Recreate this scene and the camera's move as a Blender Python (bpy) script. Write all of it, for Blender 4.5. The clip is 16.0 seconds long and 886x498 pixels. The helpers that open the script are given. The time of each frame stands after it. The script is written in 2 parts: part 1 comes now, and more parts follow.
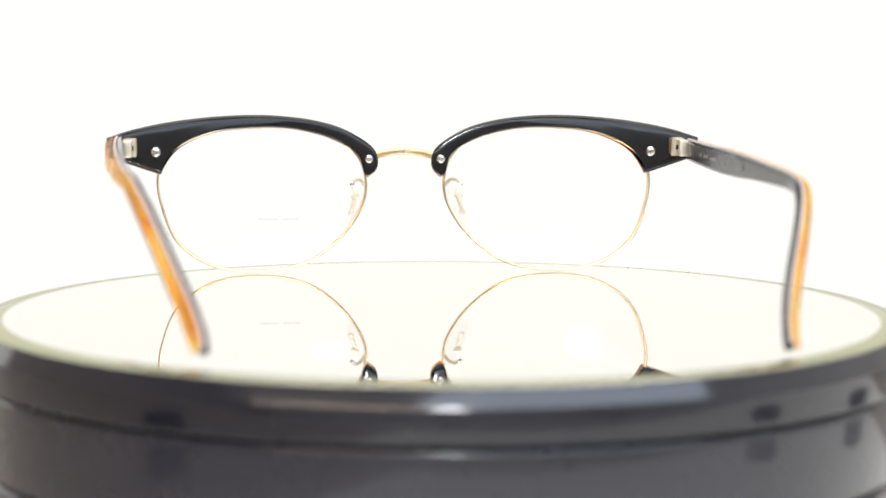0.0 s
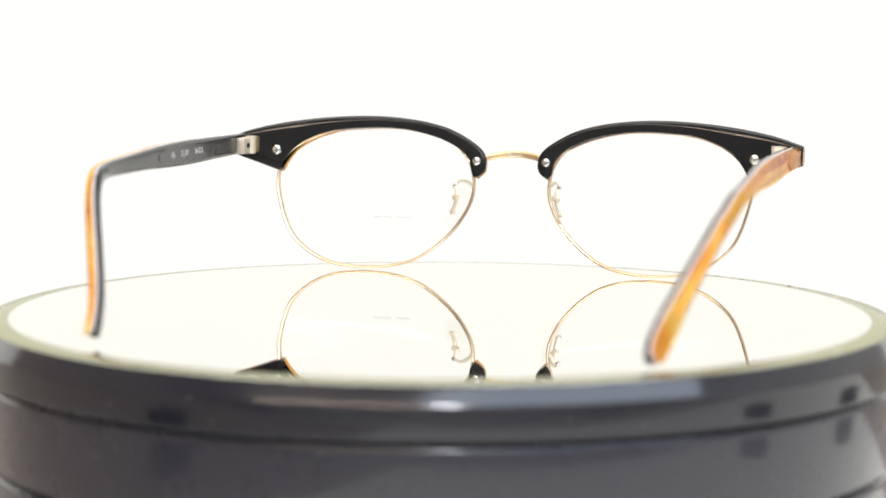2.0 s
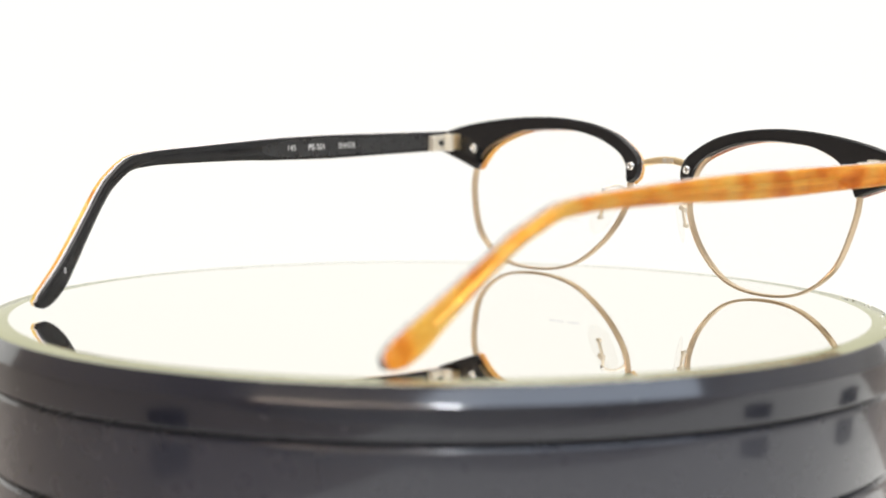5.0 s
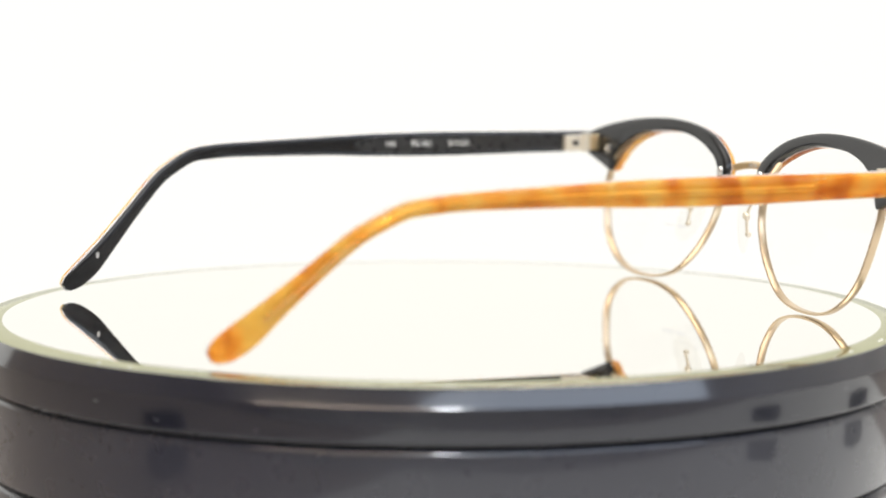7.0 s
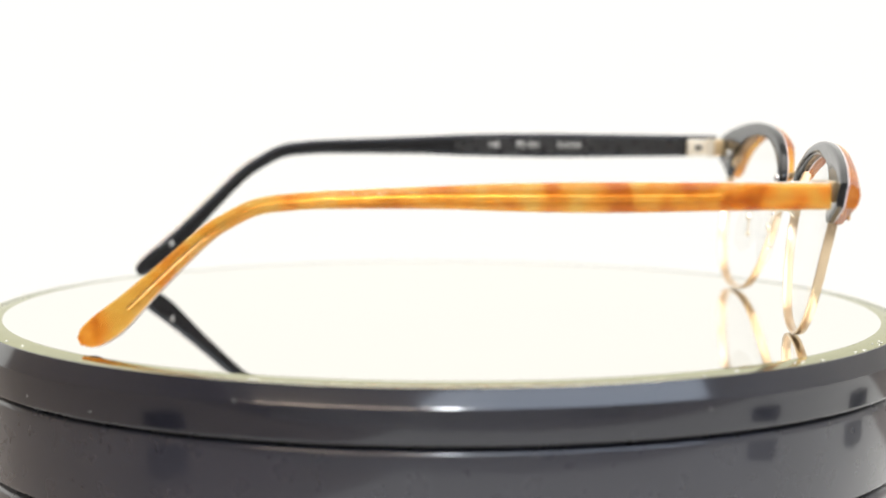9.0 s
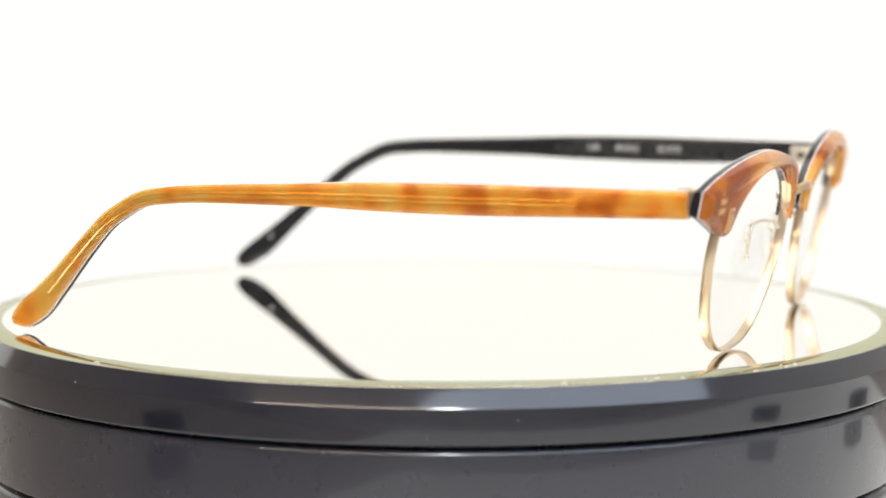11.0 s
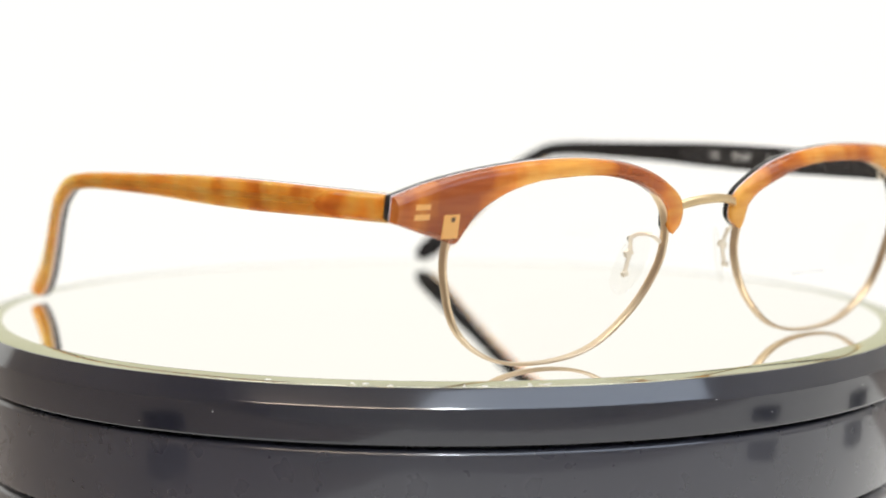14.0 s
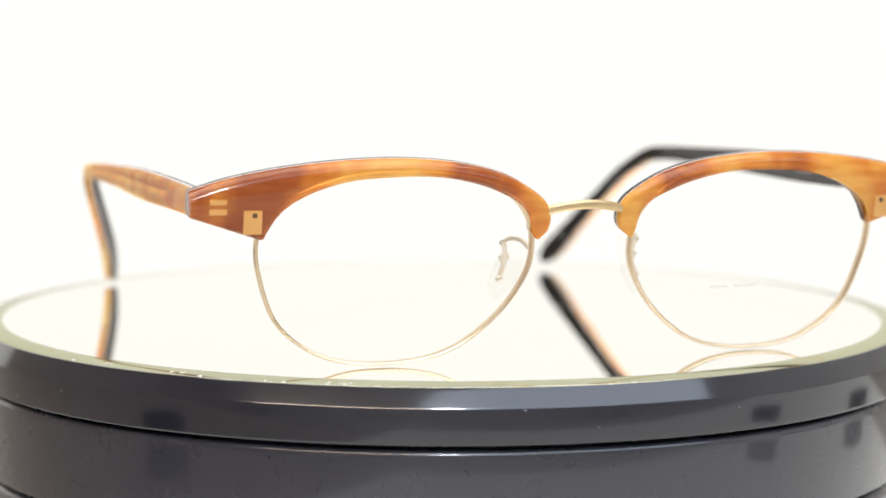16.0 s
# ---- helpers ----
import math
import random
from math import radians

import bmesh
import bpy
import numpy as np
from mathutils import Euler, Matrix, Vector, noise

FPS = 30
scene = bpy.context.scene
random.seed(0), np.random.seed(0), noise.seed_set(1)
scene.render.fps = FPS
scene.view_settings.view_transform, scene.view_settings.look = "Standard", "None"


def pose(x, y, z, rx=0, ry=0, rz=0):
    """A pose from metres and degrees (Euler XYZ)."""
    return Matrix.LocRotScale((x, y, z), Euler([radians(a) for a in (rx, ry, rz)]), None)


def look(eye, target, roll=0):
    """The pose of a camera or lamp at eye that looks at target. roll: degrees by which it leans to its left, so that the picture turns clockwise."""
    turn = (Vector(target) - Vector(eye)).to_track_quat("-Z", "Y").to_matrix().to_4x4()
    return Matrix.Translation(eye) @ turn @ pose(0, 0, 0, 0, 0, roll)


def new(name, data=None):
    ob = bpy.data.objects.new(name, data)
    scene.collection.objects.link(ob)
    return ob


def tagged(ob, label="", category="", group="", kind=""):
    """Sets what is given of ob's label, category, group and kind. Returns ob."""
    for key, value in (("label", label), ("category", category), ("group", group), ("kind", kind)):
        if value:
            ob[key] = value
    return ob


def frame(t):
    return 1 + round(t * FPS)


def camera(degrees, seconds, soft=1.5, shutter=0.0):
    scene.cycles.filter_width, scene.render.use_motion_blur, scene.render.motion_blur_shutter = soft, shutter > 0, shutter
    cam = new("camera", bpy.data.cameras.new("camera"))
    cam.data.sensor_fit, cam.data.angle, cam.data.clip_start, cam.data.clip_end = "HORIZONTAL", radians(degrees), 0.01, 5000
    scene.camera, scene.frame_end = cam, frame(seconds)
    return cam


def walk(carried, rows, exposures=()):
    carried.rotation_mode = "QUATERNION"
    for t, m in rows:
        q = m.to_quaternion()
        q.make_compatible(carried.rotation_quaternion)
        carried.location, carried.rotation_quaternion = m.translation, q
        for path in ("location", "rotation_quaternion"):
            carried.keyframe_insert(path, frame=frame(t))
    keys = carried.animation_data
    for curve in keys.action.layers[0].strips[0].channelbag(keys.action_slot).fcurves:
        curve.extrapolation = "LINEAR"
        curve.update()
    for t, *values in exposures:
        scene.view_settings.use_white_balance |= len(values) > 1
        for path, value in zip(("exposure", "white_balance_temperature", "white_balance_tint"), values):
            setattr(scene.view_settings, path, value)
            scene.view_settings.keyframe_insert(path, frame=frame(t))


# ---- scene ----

SECONDS = 16.0
MM = 0.001

# ---- camera: on a tripod half a metre from the turntable; the lens draws back a hair in the first third, and its focus stays on one lens of the eyeglasses ----
cam = camera(22.294, SECONDS, soft=1.6)
EYE = Vector((0, -0.46491, 0.06243))


def aim(back=0.0, yaw=0.030, pitch=6.088):
    p, w = radians(pitch), radians(yaw)
    way = Vector((math.sin(w) * math.cos(p), math.cos(w) * math.cos(p), -math.sin(p)))
    eye = EYE - way * back
    return look(eye, eye + way, 0.244)


NEAR, FAR = aim(), aim(0.0079, 0.075, 6.071)
walk(cam, [(0, NEAR), (0.55, NEAR), (0.85, FAR), (3.5, FAR), (6.5, FAR), (6.9, NEAR), (10, NEAR), (16, NEAR)], [(0, 0.0), (16, 0.0)])
cam.data.dof.use_dof = True
cam.data.dof.focus_distance = 0.46
cam.data.dof.aperture_fstop = 13

# ---- world and light ----
world = bpy.data.worlds.new("room_air")
scene.world = world
world.use_nodes = True
wb = world.node_tree.nodes["Background"]
wb.inputs[0].default_value, wb.inputs[1].default_value = (1.0, 0.98, 0.95, 1), 0.35


def area(name, m, sx, sy, watts, colour=(1, 1, 1)):
    d = bpy.data.lights.new(name, "AREA")
    d.shape, d.size, d.size_y, d.energy, d.color = "RECTANGLE", sx, sy, watts, colour
    ob = new(name, d)
    ob.matrix_world = m
    return ob


# overhead lamp is an added, unseen fill; the next three match rim reflections
area("overhead_fill", look((0, -0.1, 1.3), (0, 0, 0)), 1.4, 1.4, 20, (1, 0.97, 0.92))
area("camera_lamp", look((0.05, -1.6, 1.0), (0, 0, 0)), 0.17, 0.13, 9, (0.93, 0.96, 1.0))
area("warm_tube", look((-0.62, -1.40, 1.0), (0, 0, 0)), 1.25, 0.06, 6, (1.0, 0.80, 0.62))
area("cool_window", look((0.85, -1.30, 1.15), (0, 0, 0)), 2.2, 0.7, 14, (0.72, 0.83, 1.0))


# ---- materials ----
def mat(name):
    m = bpy.data.materials.new(name)
    m.use_nodes = True
    nt = m.node_tree
    return m, nt, nt.nodes["Principled BSDF"]


def node(nt, kind, **props):
    n = nt.nodes.new(kind)
    for k, v in props.items():
        n.inputs[k.replace("_", " ")].default_value = v
    return n


def noise_tex(nt, scale, detail=4, stretch=(1, 1, 1)):
    co = nt.nodes.new("ShaderNodeTexCoord")
    mp = nt.nodes.new("ShaderNodeMapping")
    mp.inputs["Scale"].default_value = stretch
    nt.links.new(co.outputs["Object"], mp.inputs["Vector"])
    n = node(nt, "ShaderNodeTexNoise", Scale=scale, Detail=detail)
    nt.links.new(mp.outputs[0], n.inputs["Vector"])
    return n


def ramp(nt, src, stops):
    r = nt.nodes.new("ShaderNodeValToRGB")
    e = r.color_ramp.elements
    while len(e) < len(stops):
        e.new(0.5)
    for el, (p, c) in zip(e, stops):
        el.position, el.color = p, (*c, 1)
    nt.links.new(src, r.inputs[0])
    return r


def plain(name, colour, rough, metal=0.0, coat=0.0, vary=0.15, scale=60, bump=0.0):
    """A surface with slight colour and gloss variation."""
    m, nt, b = mat(name)
    n = noise_tex(nt, scale)
    dark = tuple(c * (1 - vary) for c in colour)
    r = ramp(nt, n.outputs["Fac"], [(0.3, dark), (0.7, colour)])
    nt.links.new(r.outputs[0], b.inputs["Base Color"])
    n2 = noise_tex(nt, scale * 9, 2)
    mr = nt.nodes.new("ShaderNodeMapRange")
    mr.inputs["To Min"].default_value, mr.inputs["To Max"].default_value = rough * 0.88, rough * 1.12
    nt.links.new(n2.outputs["Fac"], mr.inputs["Value"])
    nt.links.new(mr.outputs[0], b.inputs["Roughness"])
    b.inputs["Metallic"].default_value = metal
    b.inputs["Coat Weight"].default_value = coat
    b.inputs["Coat Roughness"].default_value = 0.04
    if bump:
        bp = node(nt, "ShaderNodeBump", Strength=bump, Distance=0.0002)
        nt.links.new(n2.outputs["Fac"], bp.inputs["Height"])
        nt.links.new(bp.outputs[0], b.inputs["Normal"])
    return m


def tortoise(name, light, mid, dark, through_share, size, stretch, axis, sheet, share, streak):
    """Mottled amber cellulose that lets some light through; sheet: tone (0 dark, 1 light) along one axis, in mm, of the cut block."""
    m, nt, b = mat(name)
    n = noise_tex(nt, size, 2.5, stretch)
    n.inputs["Distortion"].default_value = 0.35
    spread = nt.nodes.new("ShaderNodeMapRange")
    spread.inputs["From Min"].default_value, spread.inputs["From Max"].default_value = 0.32, 0.68
    nt.links.new(n.outputs["Fac"], spread.inputs["Value"])
    co = nt.nodes.new("ShaderNodeTexCoord")
    sep = nt.nodes.new("ShaderNodeSeparateXYZ")
    nt.links.new(co.outputs["Object"], sep.inputs[0])
    pos = nt.nodes.new("ShaderNodeMapRange")
    lo, hi = sheet[0][0], sheet[-1][0]
    pos.inputs["From Min"].default_value, pos.inputs["From Max"].default_value = lo * MM, hi * MM
    nt.links.new(sep.outputs[axis], pos.inputs["Value"])
    tone = ramp(nt, pos.outputs[0], [((p - lo) / (hi - lo), (v, v, v)) for p, v in sheet])
    tone.color_ramp.interpolation = "EASE"
    both = nt.nodes.new("ShaderNodeMix")
    both.inputs[0].default_value = share
    nt.links.new(spread.outputs[0], both.inputs[2])
    nt.links.new(tone.outputs[0], both.inputs[3])
    r = ramp(nt, both.outputs[0], [(0.24, dark), (0.48, mid), (0.74, light)])
    fine = noise_tex(nt, 900, 2, streak)
    mx = nt.nodes.new("ShaderNodeMix")
    mx.data_type, mx.blend_type = "RGBA", "MULTIPLY"
    mx.inputs[0].default_value = 0.6
    nt.links.new(r.outputs[0], mx.inputs[6])
    nt.links.new(ramp(nt, fine.outputs["Fac"], [(0.36, (0.78, 0.6, 0.42)), (0.62, (1, 1, 1))]).outputs[0], mx.inputs[7])
    nt.links.new(mx.outputs[2], b.inputs["Base Color"])
    b.inputs["Roughness"].default_value = 0.1
    b.inputs["IOR"].default_value = 1.49
    b.inputs["Coat Weight"].default_value = 0.8
    gm = node(nt, "ShaderNodeGamma", Gamma=0.42)
    nt.links.new(mx.outputs[2], gm.inputs[0])
    tr = nt.nodes.new("ShaderNodeBsdfTransparent")
    nt.links.new(gm.outputs[0], tr.inputs[0])
    mix = node(nt, "ShaderNodeMixShader")
    mix.inputs[0].default_value = through_share
    nt.links.new(b.outputs[0], mix.inputs[1])
    nt.links.new(tr.outputs[0], mix.inputs[2])
    nt.links.new(mix.outputs[0], nt.nodes["Material Output"].inputs[0])
    return m


def clear(name, tint, ior):
    """A clear solid: straight-through light with a gloss that grows at grazing angles."""
    m, nt, b = mat(name)
    t = node(nt, "ShaderNodeBsdfTransparent", Color=(*tint, 1))
    g = node(nt, "ShaderNodeBsdfGlossy", Roughness=0.02)
    f = node(nt, "ShaderNodeLayerWeight", Blend=0.5)
    p = nt.nodes.new("ShaderNodeMath")
    p.operation = "POWER"
    p.inputs[1].default_value = 5.0
    nt.links.new(f.outputs["Facing"], p.inputs[0])
    base = ((ior - 1) / (ior + 1)) ** 2
    a = nt.nodes.new("ShaderNodeMapRange")
    a.inputs["To Min"].default_value, a.inputs["To Max"].default_value = base, 0.2
    nt.links.new(p.outputs[0], a.inputs["Value"])
    mix = nt.nodes.new("ShaderNodeMixShader")
    nt.links.new(a.outputs[0], mix.inputs[0])
    nt.links.new(t.outputs[0], mix.inputs[1])
    nt.links.new(g.outputs[0], mix.inputs[2])
    nt.links.new(mix.outputs[0], nt.nodes["Material Output"].inputs[0])
    return m


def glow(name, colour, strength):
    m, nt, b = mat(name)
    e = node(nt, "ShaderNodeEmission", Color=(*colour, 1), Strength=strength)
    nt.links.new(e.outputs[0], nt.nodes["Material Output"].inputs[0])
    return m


BLACK = plain("black_acetate", (0.011, 0.011, 0.012), 0.12, 0, 0.15)
BLACK.node_tree.nodes["Principled BSDF"].inputs["Specular IOR Level"].default_value = 0.35
AMBER = tortoise("amber_acetate", (1.0, 0.72, 0.18), (1.0, 0.54, 0.08), (0.76, 0.29, 0.035), 0.72, 170, (0.5, 1.0, 0.8), "Y",
                 [(-136, 0.9), (-125, 0.95), (-112, 0.55), (-100, 0.8), (-84, 0.85), (-70, 0.45), (-55, 0.8), (-38, 0.3), (-18, 0.35), (0, 0.75)], 0.34, (1, 0.06, 1))
AMBER_FRONT = tortoise("amber_brow_acetate", (1.0, 0.58, 0.13), (0.86, 0.33, 0.05), (0.50, 0.14, 0.033), 0.5, 110, (1.0, 0.3, 0.6), "X",
                       [(-71, 0.3), (-52, 0.75), (-40, 0.25), (-28, 0.8), (-17, 0.1), (-8, 0.9), (8, 0.9), (19, 0.15), (34, 1.0), (44, 0.45), (58, 0.05), (71, 0.35)], 0.55, (0.08, 1, 1))
# real pale lamination; its pink tint also paints the gloss on temple edges
PALE = plain("pale_lamination", (0.86, 0.79, 0.82), 0.25)
GOLD = plain("gold_wire", (0.80, 0.63, 0.43), 0.3, 1.0, 0, 0.12, 300)
GOLD_DIM = plain("brushed_gold_bridge", (0.74, 0.56, 0.32), 0.34, 0.8, 0, 0.15, 300)
RIVET = plain("rivet_brown", (0.10, 0.05, 0.02), 0.4)
STEEL = plain("screw_steel", (0.80, 0.79, 0.77), 0.2, 1.0)
CORE = plain("core_metal", (0.90, 0.62, 0.36), 0.22, 0.9, 0.0, 0.2)
LEAF = plain("pale_gold_leaf", (0.90, 0.82, 0.68), 0.32, 0.55)
BLACK_SATIN = plain("black_satin_flat", (0.02, 0.02, 0.021), 0.28, 0, 0.2)
INLAY = plain("inlay_brass", (0.72, 0.37, 0.10), 0.3, 0.0, 0.4)
LENS = clear("demo_lens", (0.999, 0.999, 0.998), 1.15)
PAD = clear("pad_silicone", (0.985, 0.982, 0.975), 1.2)
INK = plain("white_print", (0.75, 0.74, 0.72), 0.5)
INK_DIM = plain("grey_print", (0.40, 0.39, 0.38), 0.5)
MARK = clear("lens_print", (0.94, 0.94, 0.95), 1.1)
MIRROR = plain("mirror_silver", (0.935, 0.918, 0.865), 0.012, 1.0, 0, 0.01, 20)
BEVEL = plain("bevelled_green_glass", (0.64, 0.64, 0.52), 0.12, 1.0, 0, 0.12, 40)
BEVEL.node_tree.nodes["Principled BSDF"].inputs["Specular Tint"].default_value = (0.78, 0.78, 0.64, 1)
PLATE = plain("black_gloss_plastic", (0.014, 0.015, 0.024), 0.16, 0, 0.9, 0.2, 25)
BODY = plain("black_satin_plastic", (0.027, 0.028, 0.041), 0.28, 0, 0.9, 0.2, 25)
for m in (PLATE, BODY):
    m.node_tree.nodes["Principled BSDF"].inputs["Coat Roughness"].default_value = 0.08
# shade of gaps and hinge slot put into a near-black; the blocks share it
DEEP_BLACK = plain("deep_black", (0.004, 0.004, 0.004), 0.6)
CHIP = plain("glass_chip", (0.85, 0.85, 0.80), 0.35)
# emission stands in for the strong light falling on the paper
PAPER = glow("self_glowing_paper", (1.0, 0.985, 0.935), 1.06)
TABLE = plain("brown_laminate", (0.25, 0.215, 0.19), 0.5, 0, 0, 0.1, 8)
WALL = plain("white_room_paint", (0.80, 0.79, 0.77), 0.8, 0, 0, 0.05, 3)
TAN = plain("tan_reflection_dimmer", (0.46, 0.39, 0.33), 0.8, 0, 0, 0.08, 3)


# ---- mesh helpers (millimetres in, metres out) ----
def finish(bm):
    for v in bm.verts:
        v.co *= MM
    bmesh.ops.recalc_face_normals(bm, faces=bm.faces[:])
    for f in bm.faces:
        f.smooth = True
    return bm


def part(name, bm, material, parent, label="", sharp=38):
    finish(bm)
    me = bpy.data.meshes.new(name)
    bm.to_mesh(me)
    bm.free()
    me.set_sharp_from_angle(angle=radians(sharp))
    me.materials.append(material)
    ob = new(name, me)
    if parent is not None:
        ob.parent = parent
    if label:
        ob["label"] = label
    return ob


def skin(rings, closed=False, caps=True):
    """A tube of rings, each a list of points; closed joins the last ring to the first."""
    bm = bmesh.new()
    vs = [[bm.verts.new(p) for p in r] for r in rings]
    n = len(rings[0])
    pairs = list(zip(vs, vs[1:])) + ([(vs[-1], vs[0])] if closed else [])
    for a, b in pairs:
        for i in range(n):
            j = (i + 1) % n
            bm.faces.new((a[i], a[j], b[j], b[i]))
    if caps and not closed:
        bm.faces.new(vs[0])
        bm.faces.new(list(reversed(vs[-1])))
    return bm


def catmull(pts, n, closed=False):
    """n points on a smooth curve through pts."""
    pts = [np.array(p, float) for p in pts]
    m = len(pts)
    out = []
    total = m if closed else m - 1
    count = n if closed else n - 1
    for k in range(n):
        u = k * total / count
        i = min(int(u), total - 1)
        f = u - i
        g = (lambda j: pts[j % m]) if closed else (lambda j: pts[max(0, min(m - 1, j))])
        a, b, c, d = g(i - 1), g(i), g(i + 1), g(i + 2)
        out.append(0.5 * (2 * b + (c - a) * f + (2 * a - 5 * b + 4 * c - d) * f * f + (3 * b - a - 3 * c + d) * f ** 3))
    return out


def oval(n, p=4.0):
    """Unit rounded square of n points."""
    r = []
    for k in range(n):
        a = 2 * math.pi * (k + 0.5) / n
        c, s = math.cos(a), math.sin(a)
        r.append((math.copysign(abs(c) ** (2 / p), c), math.copysign(abs(s) ** (2 / p), s)))
    return r


def tube(pts, w, h, up=(0, 0, 1), n=10, p=2.0, closed=False):
    """A bar along pts, w wide across and h along up; w and h may be lists."""
    pts = [Vector(q) for q in pts]
    up = Vector(up)
    rings = []
    m = len(pts)
    for i, q in enumerate(pts):
        a = pts[(i - 1) % m] if closed or i else pts[i]
        b = pts[(i + 1) % m] if closed or i < m - 1 else pts[i]
        t = (b - a).normalized()
        side = t.cross(up).normalized()
        u2 = side.cross(t).normalized()
        ww = w[i] if isinstance(w, list) else w
        hh = h[i] if isinstance(h, list) else h
        rings.append([q + side * (x * ww / 2) + u2 * (y * hh / 2) for x, y in oval(n, p)])
    return skin(rings, closed)


def block(x0, x1, y0, y1, z0, z1, bevel=0.3):
    bm = bmesh.new()
    bmesh.ops.create_cube(bm, size=1)
    for v in bm.verts:
        v.co = Vector(((x0 + x1) / 2 + v.co.x * (x1 - x0), (y0 + y1) / 2 + v.co.y * (y1 - y0), (z0 + z1) / 2 + v.co.z * (z1 - z0)))
    if bevel:
        bmesh.ops.bevel(bm, geom=bm.edges[:], offset=bevel, segments=2, affect="EDGES", profile=0.6)
    return bm


def lathe(profile, n=160):
    """A turned body from (radius, height) pairs."""
    return skin([[(r * math.cos(2 * math.pi * k / n), r * math.sin(2 * math.pi * k / n), z) for k in range(n)] for r, z in profile])


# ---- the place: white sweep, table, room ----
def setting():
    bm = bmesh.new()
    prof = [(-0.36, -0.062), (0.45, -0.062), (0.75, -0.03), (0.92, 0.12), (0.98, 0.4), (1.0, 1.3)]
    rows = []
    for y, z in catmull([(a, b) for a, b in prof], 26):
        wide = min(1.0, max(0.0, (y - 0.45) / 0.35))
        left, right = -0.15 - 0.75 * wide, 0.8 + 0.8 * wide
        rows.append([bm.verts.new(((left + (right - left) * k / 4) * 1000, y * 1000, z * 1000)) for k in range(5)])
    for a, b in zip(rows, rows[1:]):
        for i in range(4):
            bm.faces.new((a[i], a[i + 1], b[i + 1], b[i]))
    # turned so the unseen floor part brightens only the pedestal's right side
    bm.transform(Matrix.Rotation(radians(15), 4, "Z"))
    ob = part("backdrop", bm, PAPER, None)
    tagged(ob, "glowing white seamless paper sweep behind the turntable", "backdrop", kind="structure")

    def wall(name, x0, x1, y0, y1, z0, z1, paint=WALL, label="plain white painted studio surface"):
        w = part(name, block(x0, x1, y0, y1, z0, z1, 0), paint, None)
        tagged(w, label, name.split("_")[0], kind="structure")

    wall("floor", -2000, 2000, -2500, 2000, -900, -850)
    wall("ceiling", -2000, 2000, -2500, 2000, 1700, 1750)
    wall("wall_north", -2000, 2000, 2000, 2050, -850, 1700)
    wall("wall_south", -2000, 2000, -2550, -2500, -850, 1700)
    # west wall is out of view, made tan to darken the pedestal's left reflection
    wall("wall_west", -2050, -2000, -2500, 2000, -850, 1700, TAN, "unseen tan wall, added to dim the left reflection")
    wall("wall_east", 2000, 2050, -2500, 2000, -850, 1700)
    t = new("table")
    t.location = (0, 0.3, -0.064)
    part("tabletop", block(-700, 700, -680, 730, -30, 0, 2), TABLE, t)
    for sx in (-1, 1):
        for y in (-620, 670):
            part("leg", block(sx * 650 - 25, sx * 650 + 25, y - 25, y + 25, -786, -30, 2), WALL, t)
    tagged(t, "pale brown laminate studio table under the paper sweep", "table")


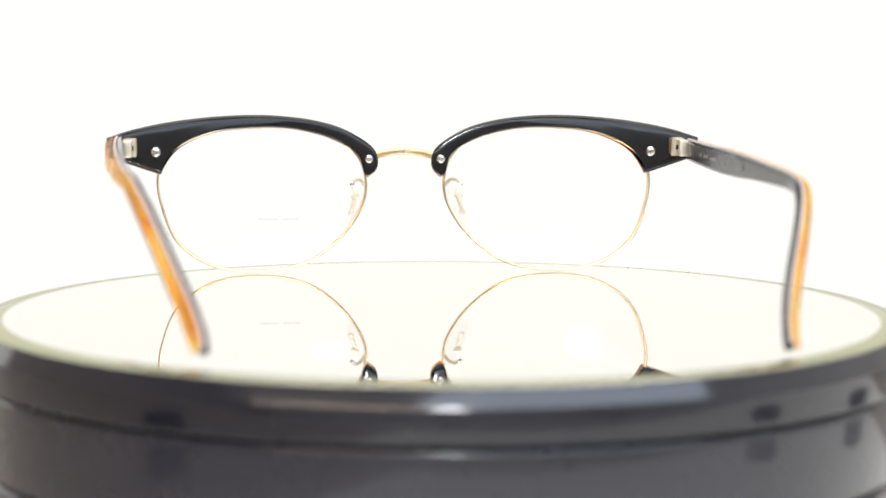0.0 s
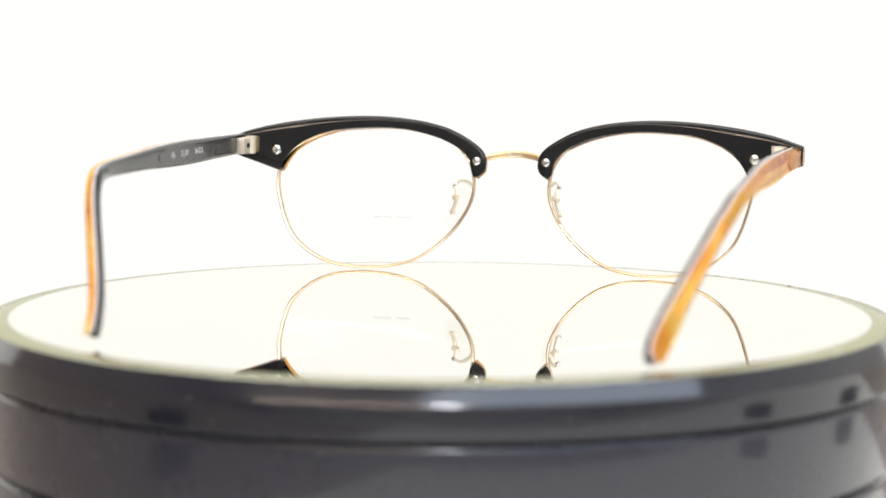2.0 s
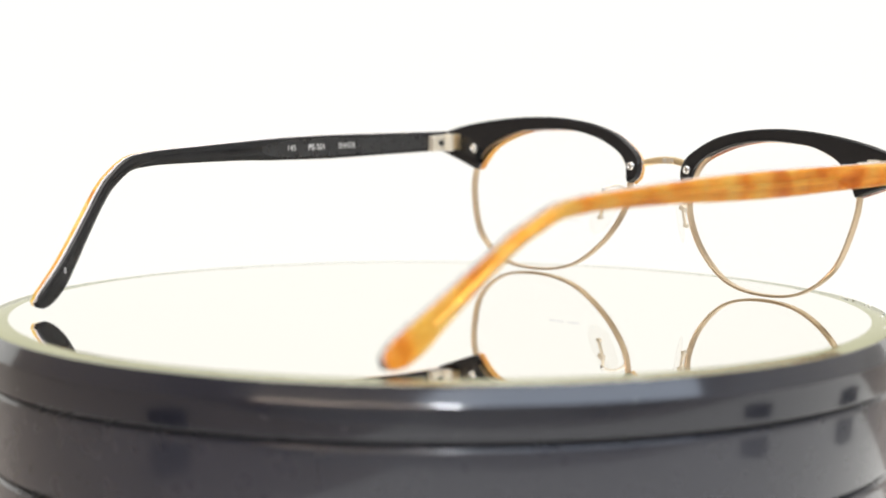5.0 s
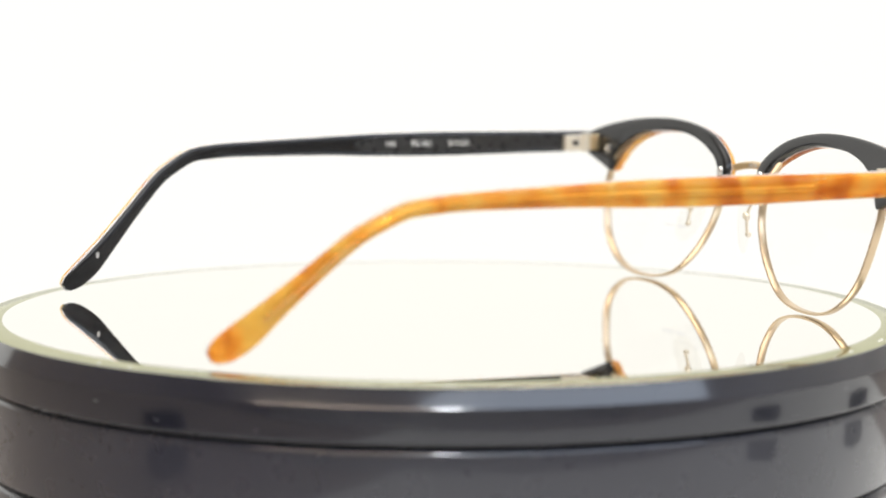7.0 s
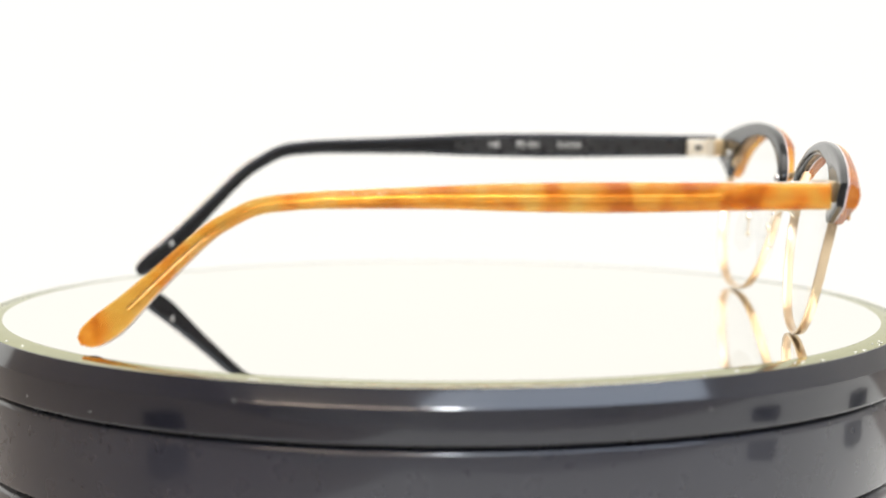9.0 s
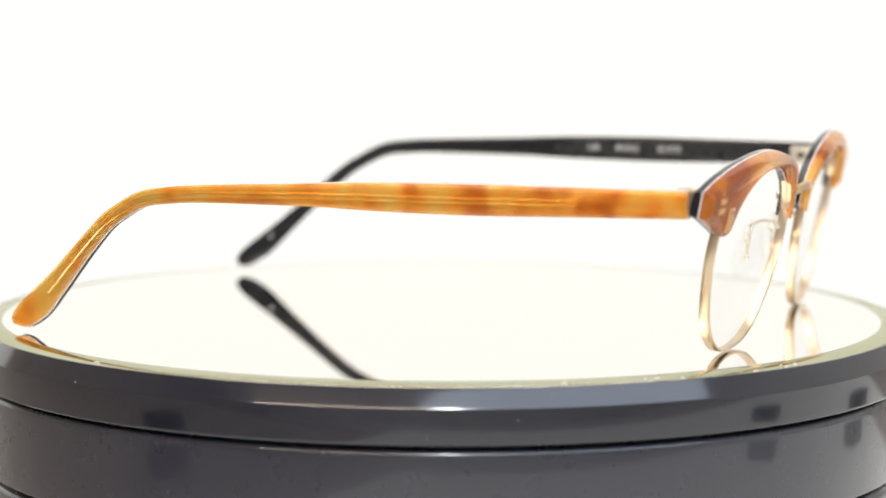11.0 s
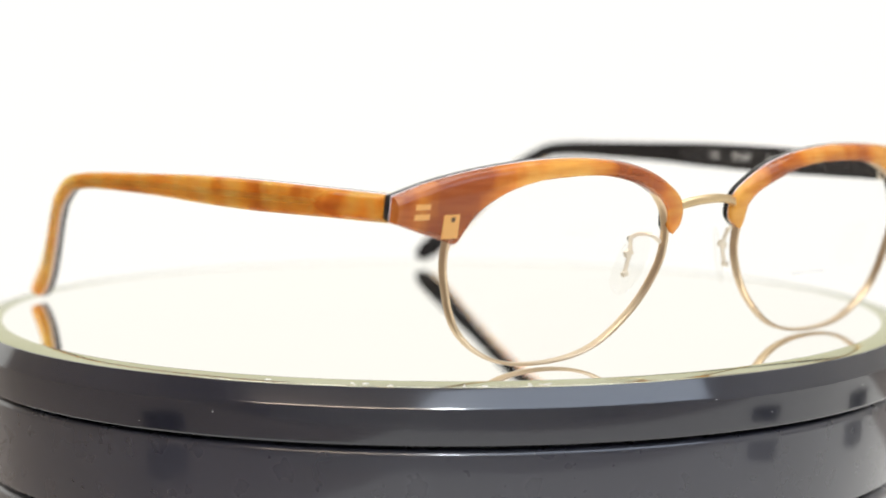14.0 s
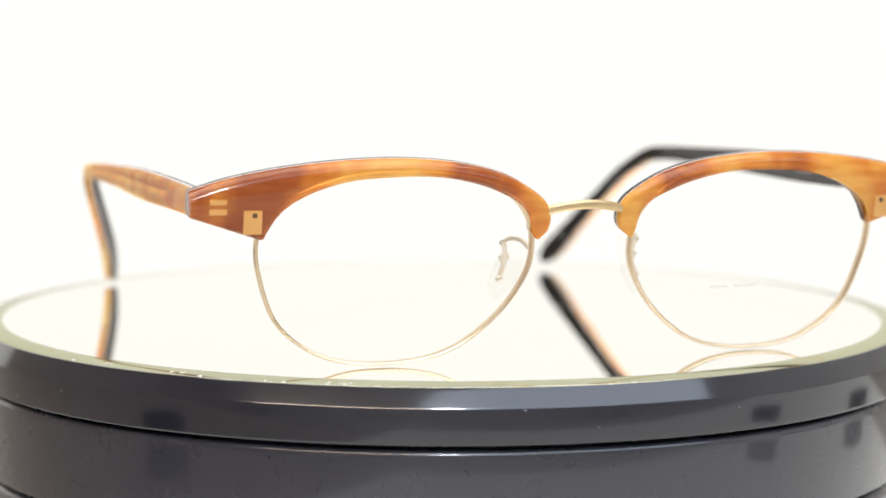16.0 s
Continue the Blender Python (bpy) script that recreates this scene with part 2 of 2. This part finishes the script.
# ---- turntable ----
def build_turntable():
    t = new("turntable")
    tagged(t, "turning round mirror with a greenish edge and glossy black rim", "turntable")
    part("mirror", lathe([(0.01, 0), (90.0, 0), (90.0, -3), (0.01, -3)]), MIRROR, t, "clear round mirror")
    part("mirror_bevel", lathe([(90.05, -0.02), (94.4, -0.27), (94.5, -0.35), (94.5, -3), (90.05, -3)]), BEVEL, t, "greenish bevelled mirror edge")
    part("rim", lathe([(80, -3.02), (94.55, -3.02), (94.55, -0.44), (94.65, -0.36), (94.8, -0.4), (94.86, -0.5), (95.0, -0.78), (96.3, -3.38), (96.42, -3.64), (96.49, -3.85), (96.52, -4.2), (96.52, -9.5), (96.5, -9.75), (96.4, -9.9), (80, -9.9)]), PLATE, t, "glossy black plastic rim")
    rnd = random.Random(4)
    for ang, n in ((73, 4), (84, 2), (92.6, 5), (60, 2), (-30, 2), (10, 2)):
        for k in range(n):
            a = radians(ang + rnd.uniform(-3, 3))
            r = rnd.uniform(92.6, 94.2)
            s = rnd.uniform(0.15, 0.45)
            bm = bmesh.new()
            bmesh.ops.create_icosphere(bm, subdivisions=1, radius=1)
            for v in bm.verts:
                v.co = Vector((r * math.cos(a) + v.co.x * s * rnd.uniform(0.6, 2.0), r * math.sin(a) + v.co.y * s, -0.057 * (r - 90.0) + 0.03 + v.co.z * 0.12))
            part("chip", bm, CHIP, t, "tiny pale chip in the mirror edge")
    for k in range(16):
        a = rnd.uniform(0, 2 * math.pi)
        z, s = rnd.uniform(-9, -3.2), rnd.uniform(0.06, 0.14)
        bm = bmesh.new()
        bmesh.ops.create_icosphere(bm, subdivisions=1, radius=1)
        for v in bm.verts:
            v.co = Vector((96.5 * math.cos(a) + v.co.x * s, 96.5 * math.sin(a) + v.co.y * s, z + v.co.z * s))
        part("dust", bm, CHIP, t, "pale dust speck")
    b = new("pedestal")
    tagged(b, "round glossy black plastic pedestal standing still under the turntable", "pedestal")
    part("bearing", lathe([(0.01, -9.95), (92, -9.95), (92, -10.7), (0.01, -10.7)]), DEEP_BLACK, b)
    part("body", lathe([(0.01, -10.75), (94.0, -10.75), (94.5, -10.83), (94.92, -11.03), (95.22, -11.36), (95.38, -11.8), (95.42, -12.3), (95.42, -26.4), (95.3, -27), (94.6, -27.5), (0.01, -27.5)]), BODY, b)
    part("groove", lathe([(0.01, -27.55), (92.5, -27.55), (92.5, -28.2), (0.01, -28.2)]), DEEP_BLACK, b)
    part("foot", lathe([(0.01, -28.25), (94.0, -28.25), (94.6, -28.7), (94.8, -29.2), (94.82, -30), (94.82, -57), (94.8, -58), (94.0, -61.9), (0.01, -61.9)]), BODY, b)
    return t


# ---- eyeglasses: x to the wearer's right as seen from behind, y to the front, z up ----
def back_y(x, z):
    return 4.2 - 3.0 * (x / 60) ** 2 + 0.185 * (z - 28)


BROW_TOP = [(70.4, 32.2), (64, 34.2), (56, 35.8), (47, 36.9), (38, 37.4), (30, 37.2), (22, 36.2), (15.4, 34.4), (10.4, 31.8), (7.4, 29.4), (6.4, 26.9), (6.8, 24.5), (8.6, 23.0)]
BROW_CURVE = [(57.8, 23.8), (57.0, 27.0), (54.6, 30.1), (50, 32.4), (43, 34.0), (30, 34.5), (20.5, 32.9), (13.8, 30.1), (11.0, 27.7), (10.3, 25.8), (10.0, 24.2), (9.3, 23.1)]
LENS_LINE = [(58.4, 24), (57.9, 17.2), (54.0, 7.8), (45.2, 1.85), (33.5, 0.65), (23.2, 2.75), (15.1, 8.8), (10.3, 16), (9.4, 22), (11.3, 27.6), (17, 32.3), (25, 34.2), (34, 34.7), (43, 34.1), (50.8, 31.6), (56.0, 28.2)]


def brow_profile(kind):
    """Points (across, depth) of one lamination, across from -1 (lens side) to 1 (top)."""
    if kind == "back":
        return [(-1, 1.5), (-1, 0.6), (-0.96, 0.3), (-0.86, 0.1), (-0.6, 0), (0.6, 0), (0.86, 0.1), (0.96, 0.3), (1, 0.6), (1, 1.5)]
    if kind == "line":
        return [(-1, 1.74), (-1, 1.51), (1, 1.51), (1, 1.74)]
    return [(-1, 1.76), (1, 1.76), (1, 2.6), (0.97, 3.1), (0.89, 3.5), (0.74, 3.8), (0.45, 3.97), (0, 4.0), (-0.45, 3.97), (-0.74, 3.8), (-0.89, 3.5), (-0.97, 3.1), (-1, 2.6)]


def brow(side, kind):
    rings = []
    # the lower edge runs straight to the lug, then round the lens
    low = [(70.3 - 12.1 * k / 10, 27.9 - 4.1 * k / 10) for k in range(11)] + catmull(BROW_CURVE, 50)
    for (ux, uz), (lx, lz) in zip(catmull(BROW_TOP, 61), low):
        ring = []
        for a, d in brow_profile(kind):
            x, z = (ux + lx) / 2 + (ux - lx) / 2 * a, (uz + lz) / 2 + (uz - lz) / 2 * a
            d = min(d, 1.5) + max(0.0, d - 1.5) * float(np.interp(x, [8, 17], [0.6, 1.0]))  # thinner towards the nose
            ring.append((side * x, back_y(x, z) + d, z - 0.185 * d - 0.085 * max(0.0, d - 1.5) ** 2 * max(0.0, a + 0.4)))
        rings.append(ring)
    return skin(rings)


def rim_y(x, z):
    """Middle of the rim wire, which lies further back towards the temples."""
    return back_y(x, z) + 1.7 - 0.3 * ((abs(x) - 9) / 49) ** 2 * min(1.0, max(0.0, (27 - z) / 9))


def rim_wire(side):
    pts = catmull(LENS_LINE, 96, True)
    rings = []
    n = len(pts)
    for i, (x, z) in enumerate(pts):
        tx, tz = pts[(i + 1) % n] - pts[i - 1]
        l = math.hypot(tx, tz)
        nx, nz = tz / l, -tx / l
        y = rim_y(x, z)
        rings.append([(side * (x + nx * a * 0.34), y + b * 0.95, z + nz * a * 0.34) for a, b in oval(10, 3.5)])
    return skin(rings, True)


def lens(side):
    """A demo lens 1.6 mm thick with a slight dome."""
    pts = catmull(LENS_LINE, 72, True)
    cx, cz = 33.7, 18.3
    bm = bmesh.new()

    def sheet(off):
        rings = []
        for f in (0.0, 0.35, 0.7, 0.988):
            rr = []
            for x, z in pts if f else [(cx, cz)]:
                px, pz = cx + (x - cx) * f, cz + (z - cz) * f
                rr.append(bm.verts.new((side * px, rim_y(px, pz) - 1.7 + off + 1.6 * (1 - f * f), pz)))
            rings.append(rr)
        n = len(pts)
        for i in range(n):
            j = (i + 1) % n
            bm.faces.new((rings[0][0], rings[1][i], rings[1][j]))
            for a, b in zip(rings[1:], rings[2:]):
                bm.faces.new((a[i], b[i], b[j], a[j]))
        return rings[-1]

    a, b = sheet(0.9), sheet(2.3)
    for i in range(len(a)):
        j = (i + 1) % len(a)
        bm.faces.new((a[i], b[i], b[j], a[j]))
    return bm


# temple: (y, middle height, full height); then (y, outer face x) for each side
TEMPLE_SIDE = [(-0.5, 29.5, 4.9), (-20, 29.25, 5.3), (-40, 29.0, 5.7), (-58, 28.9, 5.2), (-70, 28.8, 4.3), (-90, 28.3, 3.4), (-98, 27.7, 3.2), (-103, 26.8, 3.1), (-107.8, 24.4, 3.1),
               (-111.8, 21.8, 3.2), (-118, 16.2, 3.6), (-124.8, 9.8, 4.7), (-129.0, 6.0, 5.7), (-132.2, 3.7, 5.4), (-134.3, 2.5, 4.0), (-135.4, 1.9, 1.6)]
PLAN_RIGHT = [(1, 69.9), (-20, 69.4), (-57, 69.9), (-90, 70.8), (-104, 70.8), (-115, 67.1), (-126, 62.1), (-136, 59.7)]
PLAN_LEFT = [(1, 69.9), (-20, 69.6), (-57, 68.0), (-90, 65.2), (-104, 63.0), (-115, 58.5), (-126, 52.6), (-136, 48.6)]
LIFT_RIGHT = [(1, 0.0), (-40, 0.2), (-85, 0.5), (-110, 0.6), (-122, 0.3), (-136, 0.0)]
LIFT_LEFT = [(1, 0.8), (-45, 1.5), (-90, 1.9), (-110, 2.6), (-122, 1.6), (-136, 0.2)]


def along(rows, y):
    """The value at y of a list of (y, value), smoothed a little."""
    ys, vs = [r[0] for r in rows][::-1], [r[1] for r in rows][::-1]
    return float(np.interp(np.array([y - 7, y - 3, y, y + 3, y + 7]), ys, vs).mean())


def temple_mid(y, plan, lift):
    """Outer face and middle height of a temple at y."""
    st = TEMPLE_SIDE[::-1]
    return along(plan, y), float(np.interp(y, [r[0] for r in st], [r[1] for r in st])) + along(lift, y)


def temple_layer(side, plan, lift, a0, a1):
    """The slice of a temple between depths a0 and a1 (0 outer, 1 inner face)."""
    st = [(y * (1.007 if side < 0 else 1.0), z, h * (float(np.interp(y, [-122, -100], [0.84, 1.0])) if side < 0 else 1.0)) for y, z, h in catmull(TEMPLE_SIDE, 64)]
    rings = []
    for i, (y, z, h) in enumerate(st):
        b, a = st[min(i + 1, 63)], st[max(i - 1, 0)]
        t = Vector((0, b[0] - a[0], b[1] - a[1])).normalized()
        up = Vector((0, -t.z, t.y)) * (-1 if t.y < 0 else 1)
        sm = along(plan, y)
        z = z + along(lift, y)
        thick = 3.7 if y > -60 else float(np.interp(y, [-136, -125, -95, -60], [3.0, 3.4, 3.2, 3.7]))
        if i == 63:
            thick *= 0.6
        ring = []
        for u, v in oval(18, 3.6):
            d = a0 + (a1 - a0) * (u + 1) / 2
            edge = h * 0.17 * (1 - 2 * d) ** 3 if d < 0.5 else 0.35 * (2 * d - 1) ** 6
            lean = radians(float(np.interp(y, [-118, -102], [12, 0])))  # the tip curls inwards
            across, rise = -(d - 0.5) * thick, v * (h / 2 - edge)
            q = Vector((side * (sm - 0.5 * thick + across * math.cos(lean) - rise * math.sin(lean)), y, z)) + up * (rise * math.cos(lean) + across * math.sin(lean))
            ring.append(q)
        rings.append(ring)
    return skin(rings)


def text_part(name, body, size, m, material, parent):
    c = bpy.data.curves.new(name, "FONT")
    c.body, c.size, c.extrude, c.align_x, c.align_y = body, size * MM, 0.02 * MM, "CENTER", "CENTER"
    tmp = bpy.data.objects.new(name, c)
    scene.collection.objects.link(tmp)
    me = bpy.data.meshes.new_from_object(tmp.evaluated_get(bpy.context.evaluated_depsgraph_get()))
    bpy.data.objects.remove(tmp)
    me.transform(m)
    me.materials.clear()
    me.materials.append(material)
    ob = new(name, me)
    ob.parent = parent
    return ob


def dome(x, y, z, r, h):
    """A round screw head that faces backwards, with a cross cut in it."""
    prof = [(r, 0.0), (r, -h * 0.45), (r * 0.8, -h * 0.85), (r * 0.45, -h), (r * 0.3, -h * 0.7), (0.02, -h * 0.65)]
    return skin([[(x + a * math.cos(2 * math.pi * k / 20), y + d, z + a * math.sin(2 * math.pi * k / 20)) for k in range(20)] for a, d in prof])


def build_glasses():
    g = new("eyeglasses")
    tagged(g, "browline eyeglasses, amber tortoise outside and black inside, gold wire rims", "eyeglasses")
    for side, plan, lift in ((1, PLAN_RIGHT, LIFT_RIGHT), (-1, PLAN_LEFT, LIFT_LEFT)):
        bar = part("brow_bar", brow(side, "back"), BLACK, g, "glossy black inner layer of the brow bar")
        part("front_layer", brow(side, "front"), AMBER_FRONT, bar, "mottled amber tortoise front of the brow bar", 60)
        part("lamination", brow(side, "line"), PALE, bar, "thin pale line between the layers")
        for x, z, r in ((59.0, 28.7, 1.15), (8.6, 26.8, 1.05)):
            part("screw", dome(side * x, back_y(x, z) + 0.05, z, r, 0.7), STEEL, bar, "bright steel screw")
        # brass plates that show through the amber front
        def plate(name, x, z, w, h, proud, material, label):
            y = back_y(x, z + 0.74) + 4.0
            run = Vector((1, -2 * 3.0 * x / 3600 * side, 0)).normalized()
            rise = Vector((0, 0.185, 1)).normalized()
            out = rise.cross(run)
            m = Matrix((run, out, rise)).transposed().to_4x4()
            m.translation = Vector((side * x, y, z))
            bm = block(-w / 2, w / 2, -0.3, proud, -h / 2, h / 2, 0.08)
            bm.transform(m)
            part(name, bm, material, bar, label)

        for dz in (-0.85, 0.85):
            plate("inlay", 65.7, 29.2 + dz, 3.0, 1.05, 0.05, INLAY, "brass hinge anchor in the amber")
        plate("inlay", 59.8, 26.5, 3.2, 4.2, 0.05, INLAY, "brass screw plate in the amber")
        plate("rivet", 59.5, 27.7, 0.85, 0.85, 0.09, RIVET, "dark rivet")
        part("rim", rim_wire(side), GOLD, g, "thin gold metal rim")
        clear_lens = part("lens", lens(side), LENS, g, "clear demo lens")
        middle = Vector((side * 33.7, rim_y(33.7, 18.3), 18.3)) * MM
        clear_lens.data.transform(Matrix.Translation(-middle))
        clear_lens.location = middle
        if side > 0:
            cam.data.dof.focus_object = clear_lens
        # nose pad on its arm
        arm = catmull([(side * 9.6, back_y(9.6, 21) + 1.2, 20.6), (side * 10.7, 3.0, 21.9), (side * 12.0, 1.0, 22.1), (side * 12.9, -0.4, 21.3)], 14)
        pa = part("pad_arm", tube(arm, 0.6, 0.8, (0, 0, 1), 10, 3), LEAF, g, "flat bent gold pad arm")
        stem = catmull([(side * 12.8, -0.3, 21.5), (side * 12.4, -0.9, 20.0), (side * 12.2, -1.2, 18.4), (side * 12.6, -1.5, 16.6), (side * 13.3, -1.6, 14.5)], 16)
        part("stem", tube(stem, 0.9, 0.5, (0, 1, 0), 10, 3), LEAF, pa, "narrow gold stem")
        for name, x, z, w, h, lean in (("pad_box", 12.3, 18.5, 1.9, 1.3, 24), ("pad_clip", 13.2, 14.7, 1.3, 1.0, 18)):
            bm = block(-w / 2, w / 2, -0.5, 0.5, -h / 2, h / 2, 0.3)
            bm.transform(Matrix.Translation((side * x, -1.5, z)) @ Matrix.Rotation(radians(side * lean), 4, "Y"))
            part(name, bm, LEAF, pa, "small pale gold " + name.replace("_", " "))
        part("pad_screw", dome(side * 12.9, -0.6, 21.2, 0.55, 0.4), STEEL, pa, "tiny bright screw")
        rings = []
        for k in range(13):
            u = -1 + 2 * k / 12
            w = max(0.05, (1 - abs(u) ** 2.6)) ** 0.5
            c = Vector((side * (11.6 - u * 1.9), -1.8 + u * 1.0, 16.4 + u * 5.6))
            ring = []
            for p, q in oval(14, 2.2):
                ring.append(c + Vector((side * -0.75, -0.66, 0)) * (q * 0.75 * w) + Vector((side * 0.66, -0.75, 0)) * (p * 2.9 * w))
            rings.append(ring)
        part("nose_pad", skin(rings), PAD, g, "clear silicone nose pad")
        # temple
        te = part("temple", temple_layer(side, plan, lift, 0.0, 0.46), AMBER, g, "mottled amber tortoise temple, black inside")
        part("inner_layer", temple_layer(side, plan, lift, 0.635, 1.0), BLACK, te, "glossy black inner layer")
        # lamination widened here to carry the painted edge gloss too
        part("lamination", temple_layer(side, plan, lift, 0.465, 0.63), PALE, te, "thin pale line between the layers")
        wire = [(side * (along(plan, y) - 0.5), y, temple_mid(y, plan, lift)[1]) for y in np.linspace(-20, -126.5, 48)]
        part("core_wire", tube(wire, 0.8, 1.3, (0, 0.6, 0.8), 8), CORE, te, "metal core seen through the amber")
        rows = []
        for y, h in ((-0.9, 1.9), (-10, 2.0), (-17, 2.0), (-19, 1.1), (-21, 0.1)):
            x, z = temple_mid(y, plan, lift)
            rows.append([(side * (x - 0.3), y, z - h), (side * (x + 0.2), y, z - h * 0.88), (side * (x + 0.2), y, z + h * 0.88), (side * (x - 0.3), y, z + h)])
        part("facet", skin(rows), AMBER, te, "smooth amber facet beside the hinge")
        rows = []
        for y, h in ((-8, 1.7), (-20, 1.95), (-40, 2.2), (-54, 2.1), (-60, 1.6), (-63, 0.6)):
            x, z = temple_mid(y, plan, lift)
            x -= 3.7
            rows.append([(side * (x + 0.4), y, z - h), (side * (x - 0.06), y, z - h * 0.95), (side * (x - 0.06), y, z + h * 0.95), (side * (x + 0.4), y, z + h)])
        part("milled_flat", skin(rows), BLACK_SATIN, te, "satin black flat with print")

        def on_flat(y, dz=0.0):
            """A frame on the flat: x along the writing, y up, z out of the face."""
            x, z = temple_mid(y, plan, lift)
            run = Vector((side * (along(plan, y + 4) - along(plan, y - 4)) / 8, 1, 0)).normalized() * -side
            out = run.cross(Vector((0, 0, 1)))
            m = Matrix((run, (0, 0, 1), out)).transposed().to_4x4()
            return Matrix.Translation(Vector((side * (x - 3.7 - 0.12), y, z + dz)) * MM) @ m

        def bar(y, w, h, ink):
            bm = block(-w / 2, w / 2, -h / 2, h / 2, -0.02, 0.02, 0)
            m = on_flat(y, 0.1)
            m.translation /= MM
            bm.transform(m)
            part("print_bar", bm, ink, te)

        if side < 0:
            # small pale emblem inside the tip
            bm = block(-0.35, 0.35, -0.03, 0.06, -0.6, 0.6, 0.02)
            bm.transform(Matrix.Translation((-48.55, -128.3, 8.7)) @ Matrix.Rotation(radians(-69.7), 4, "Z"))
            part("emblem", bm, INK_DIM, te, "small pale emblem")
            for word, y in (("145", -53.6), ("PS-501", -45.4), ("SH/GX", -35.6)):
                text_part("print", word, 2.0, on_flat(y, 0.1), INK, te)
        else:
            for y, w in ((-36, 5.0), (-29, 4.0), (-24, 2.2)):
                bar(y, w, 0.6, INK_DIM)
        hx = side * 65.0
        hy = back_y(65, 30)
        hinge = part("hinge", block(hx - 1.7, hx + 1.7, hy - 2.4, hy + 0.1, 28.2, 32.0, 0.35), GOLD_DIM, g, "gold hinge with a pale barrel")
        part("barrel", tube([(hx - side * 0.4, hy - 3.0, 27.9), (hx - side * 0.4, hy - 3.0, 32.2)], 2.6, 2.6, (0, 1, 0), 14), LEAF, hinge, "pale gold hinge barrel")
        part("leaf", block(side * 65.3 - 1.1, side * 65.3 + 1.1, hy - 8.6, hy - 3.2, 28.0, 31.9, 0.4), LEAF, hinge, "pale gold hinge leaf on the temple")
        # no slot is cut; a near-black chip paints its shade
        part("slot_shade", block(side * 64.1 - 0.2, side * 64.1 + 0.2, hy - 6.8, hy - 5.4, 29.5, 30.6, 0.1), DEEP_BLACK, hinge, "dark chip standing in for the shade in the slot")
    # bridge
    line = catmull([(-9.8, 5.9, 25.6), (-7.4, 6.2, 27.2), (-4.2, 7.3, 28.1), (0, 7.9, 28.45), (4.2, 7.3, 28.1), (7.4, 6.2, 27.2), (9.8, 5.9, 25.6)], 33)
    br = part("bridge", tube(line, 1.2, 1.65, (0, 0, 1), 12, 3), GOLD_DIM, g, "arched brushed gold bridge")
    base = Matrix.Translation(Vector((0, 7.18, 28.4)) * MM) @ Matrix.Rotation(radians(90), 4, "X")
    text_part("engraving", "48\u25a120", 1.25, base, INK, br)
    # faint print on one lens
    for x, w in ((-32.6, 2.4), (-27.2, 1.9)):
        y = rim_y(x, 12.5) + 0.6 + 1.5
        part("lens_print", block(x - w, x + w, y - 0.02, y + 0.05, 12.3, 12.75, 0), MARK, g, "faint grey print on the lens")
    return g


# unseen black blocks, added to give the dark rectangles reflected in rim and pedestal
def prop(x, y, turn, w, h):
    ob = new("reflected_block")
    ob.matrix_world = pose(x * MM, y * MM, -0.0619, 0, 0, turn)
    part("block", block(-w / 2, w / 2, -12, 12, 0, h, 1.0), DEEP_BLACK, ob)
    tagged(ob, "black block added out of view for its dark reflection in the pedestal", "foam block", "blocks round the turntable")


prop(-235, -166, 66, 46, 21)
prop(300, -119, -80, 38, 16)
prop(291, 43, -116, 34, 17)
table = build_turntable()
glasses = build_glasses()
setting()

TABLE_START, TABLE_SPEED = -24.45, -10.45
SPOT = Matrix.Translation((-0.0355851, 0.0577446, 0)) @ Matrix.Rotation(radians(30.24), 4, "Z")


def motions():
    turn, ride = [], []
    for k in range(33):
        t = k * 0.5
        m = Matrix.Rotation(radians(TABLE_START + TABLE_SPEED * t), 4, "Z")
        turn.append((t, m))
        ride.append((t, m @ SPOT))
    walk(table, turn)
    walk(glasses, ride)


motions()
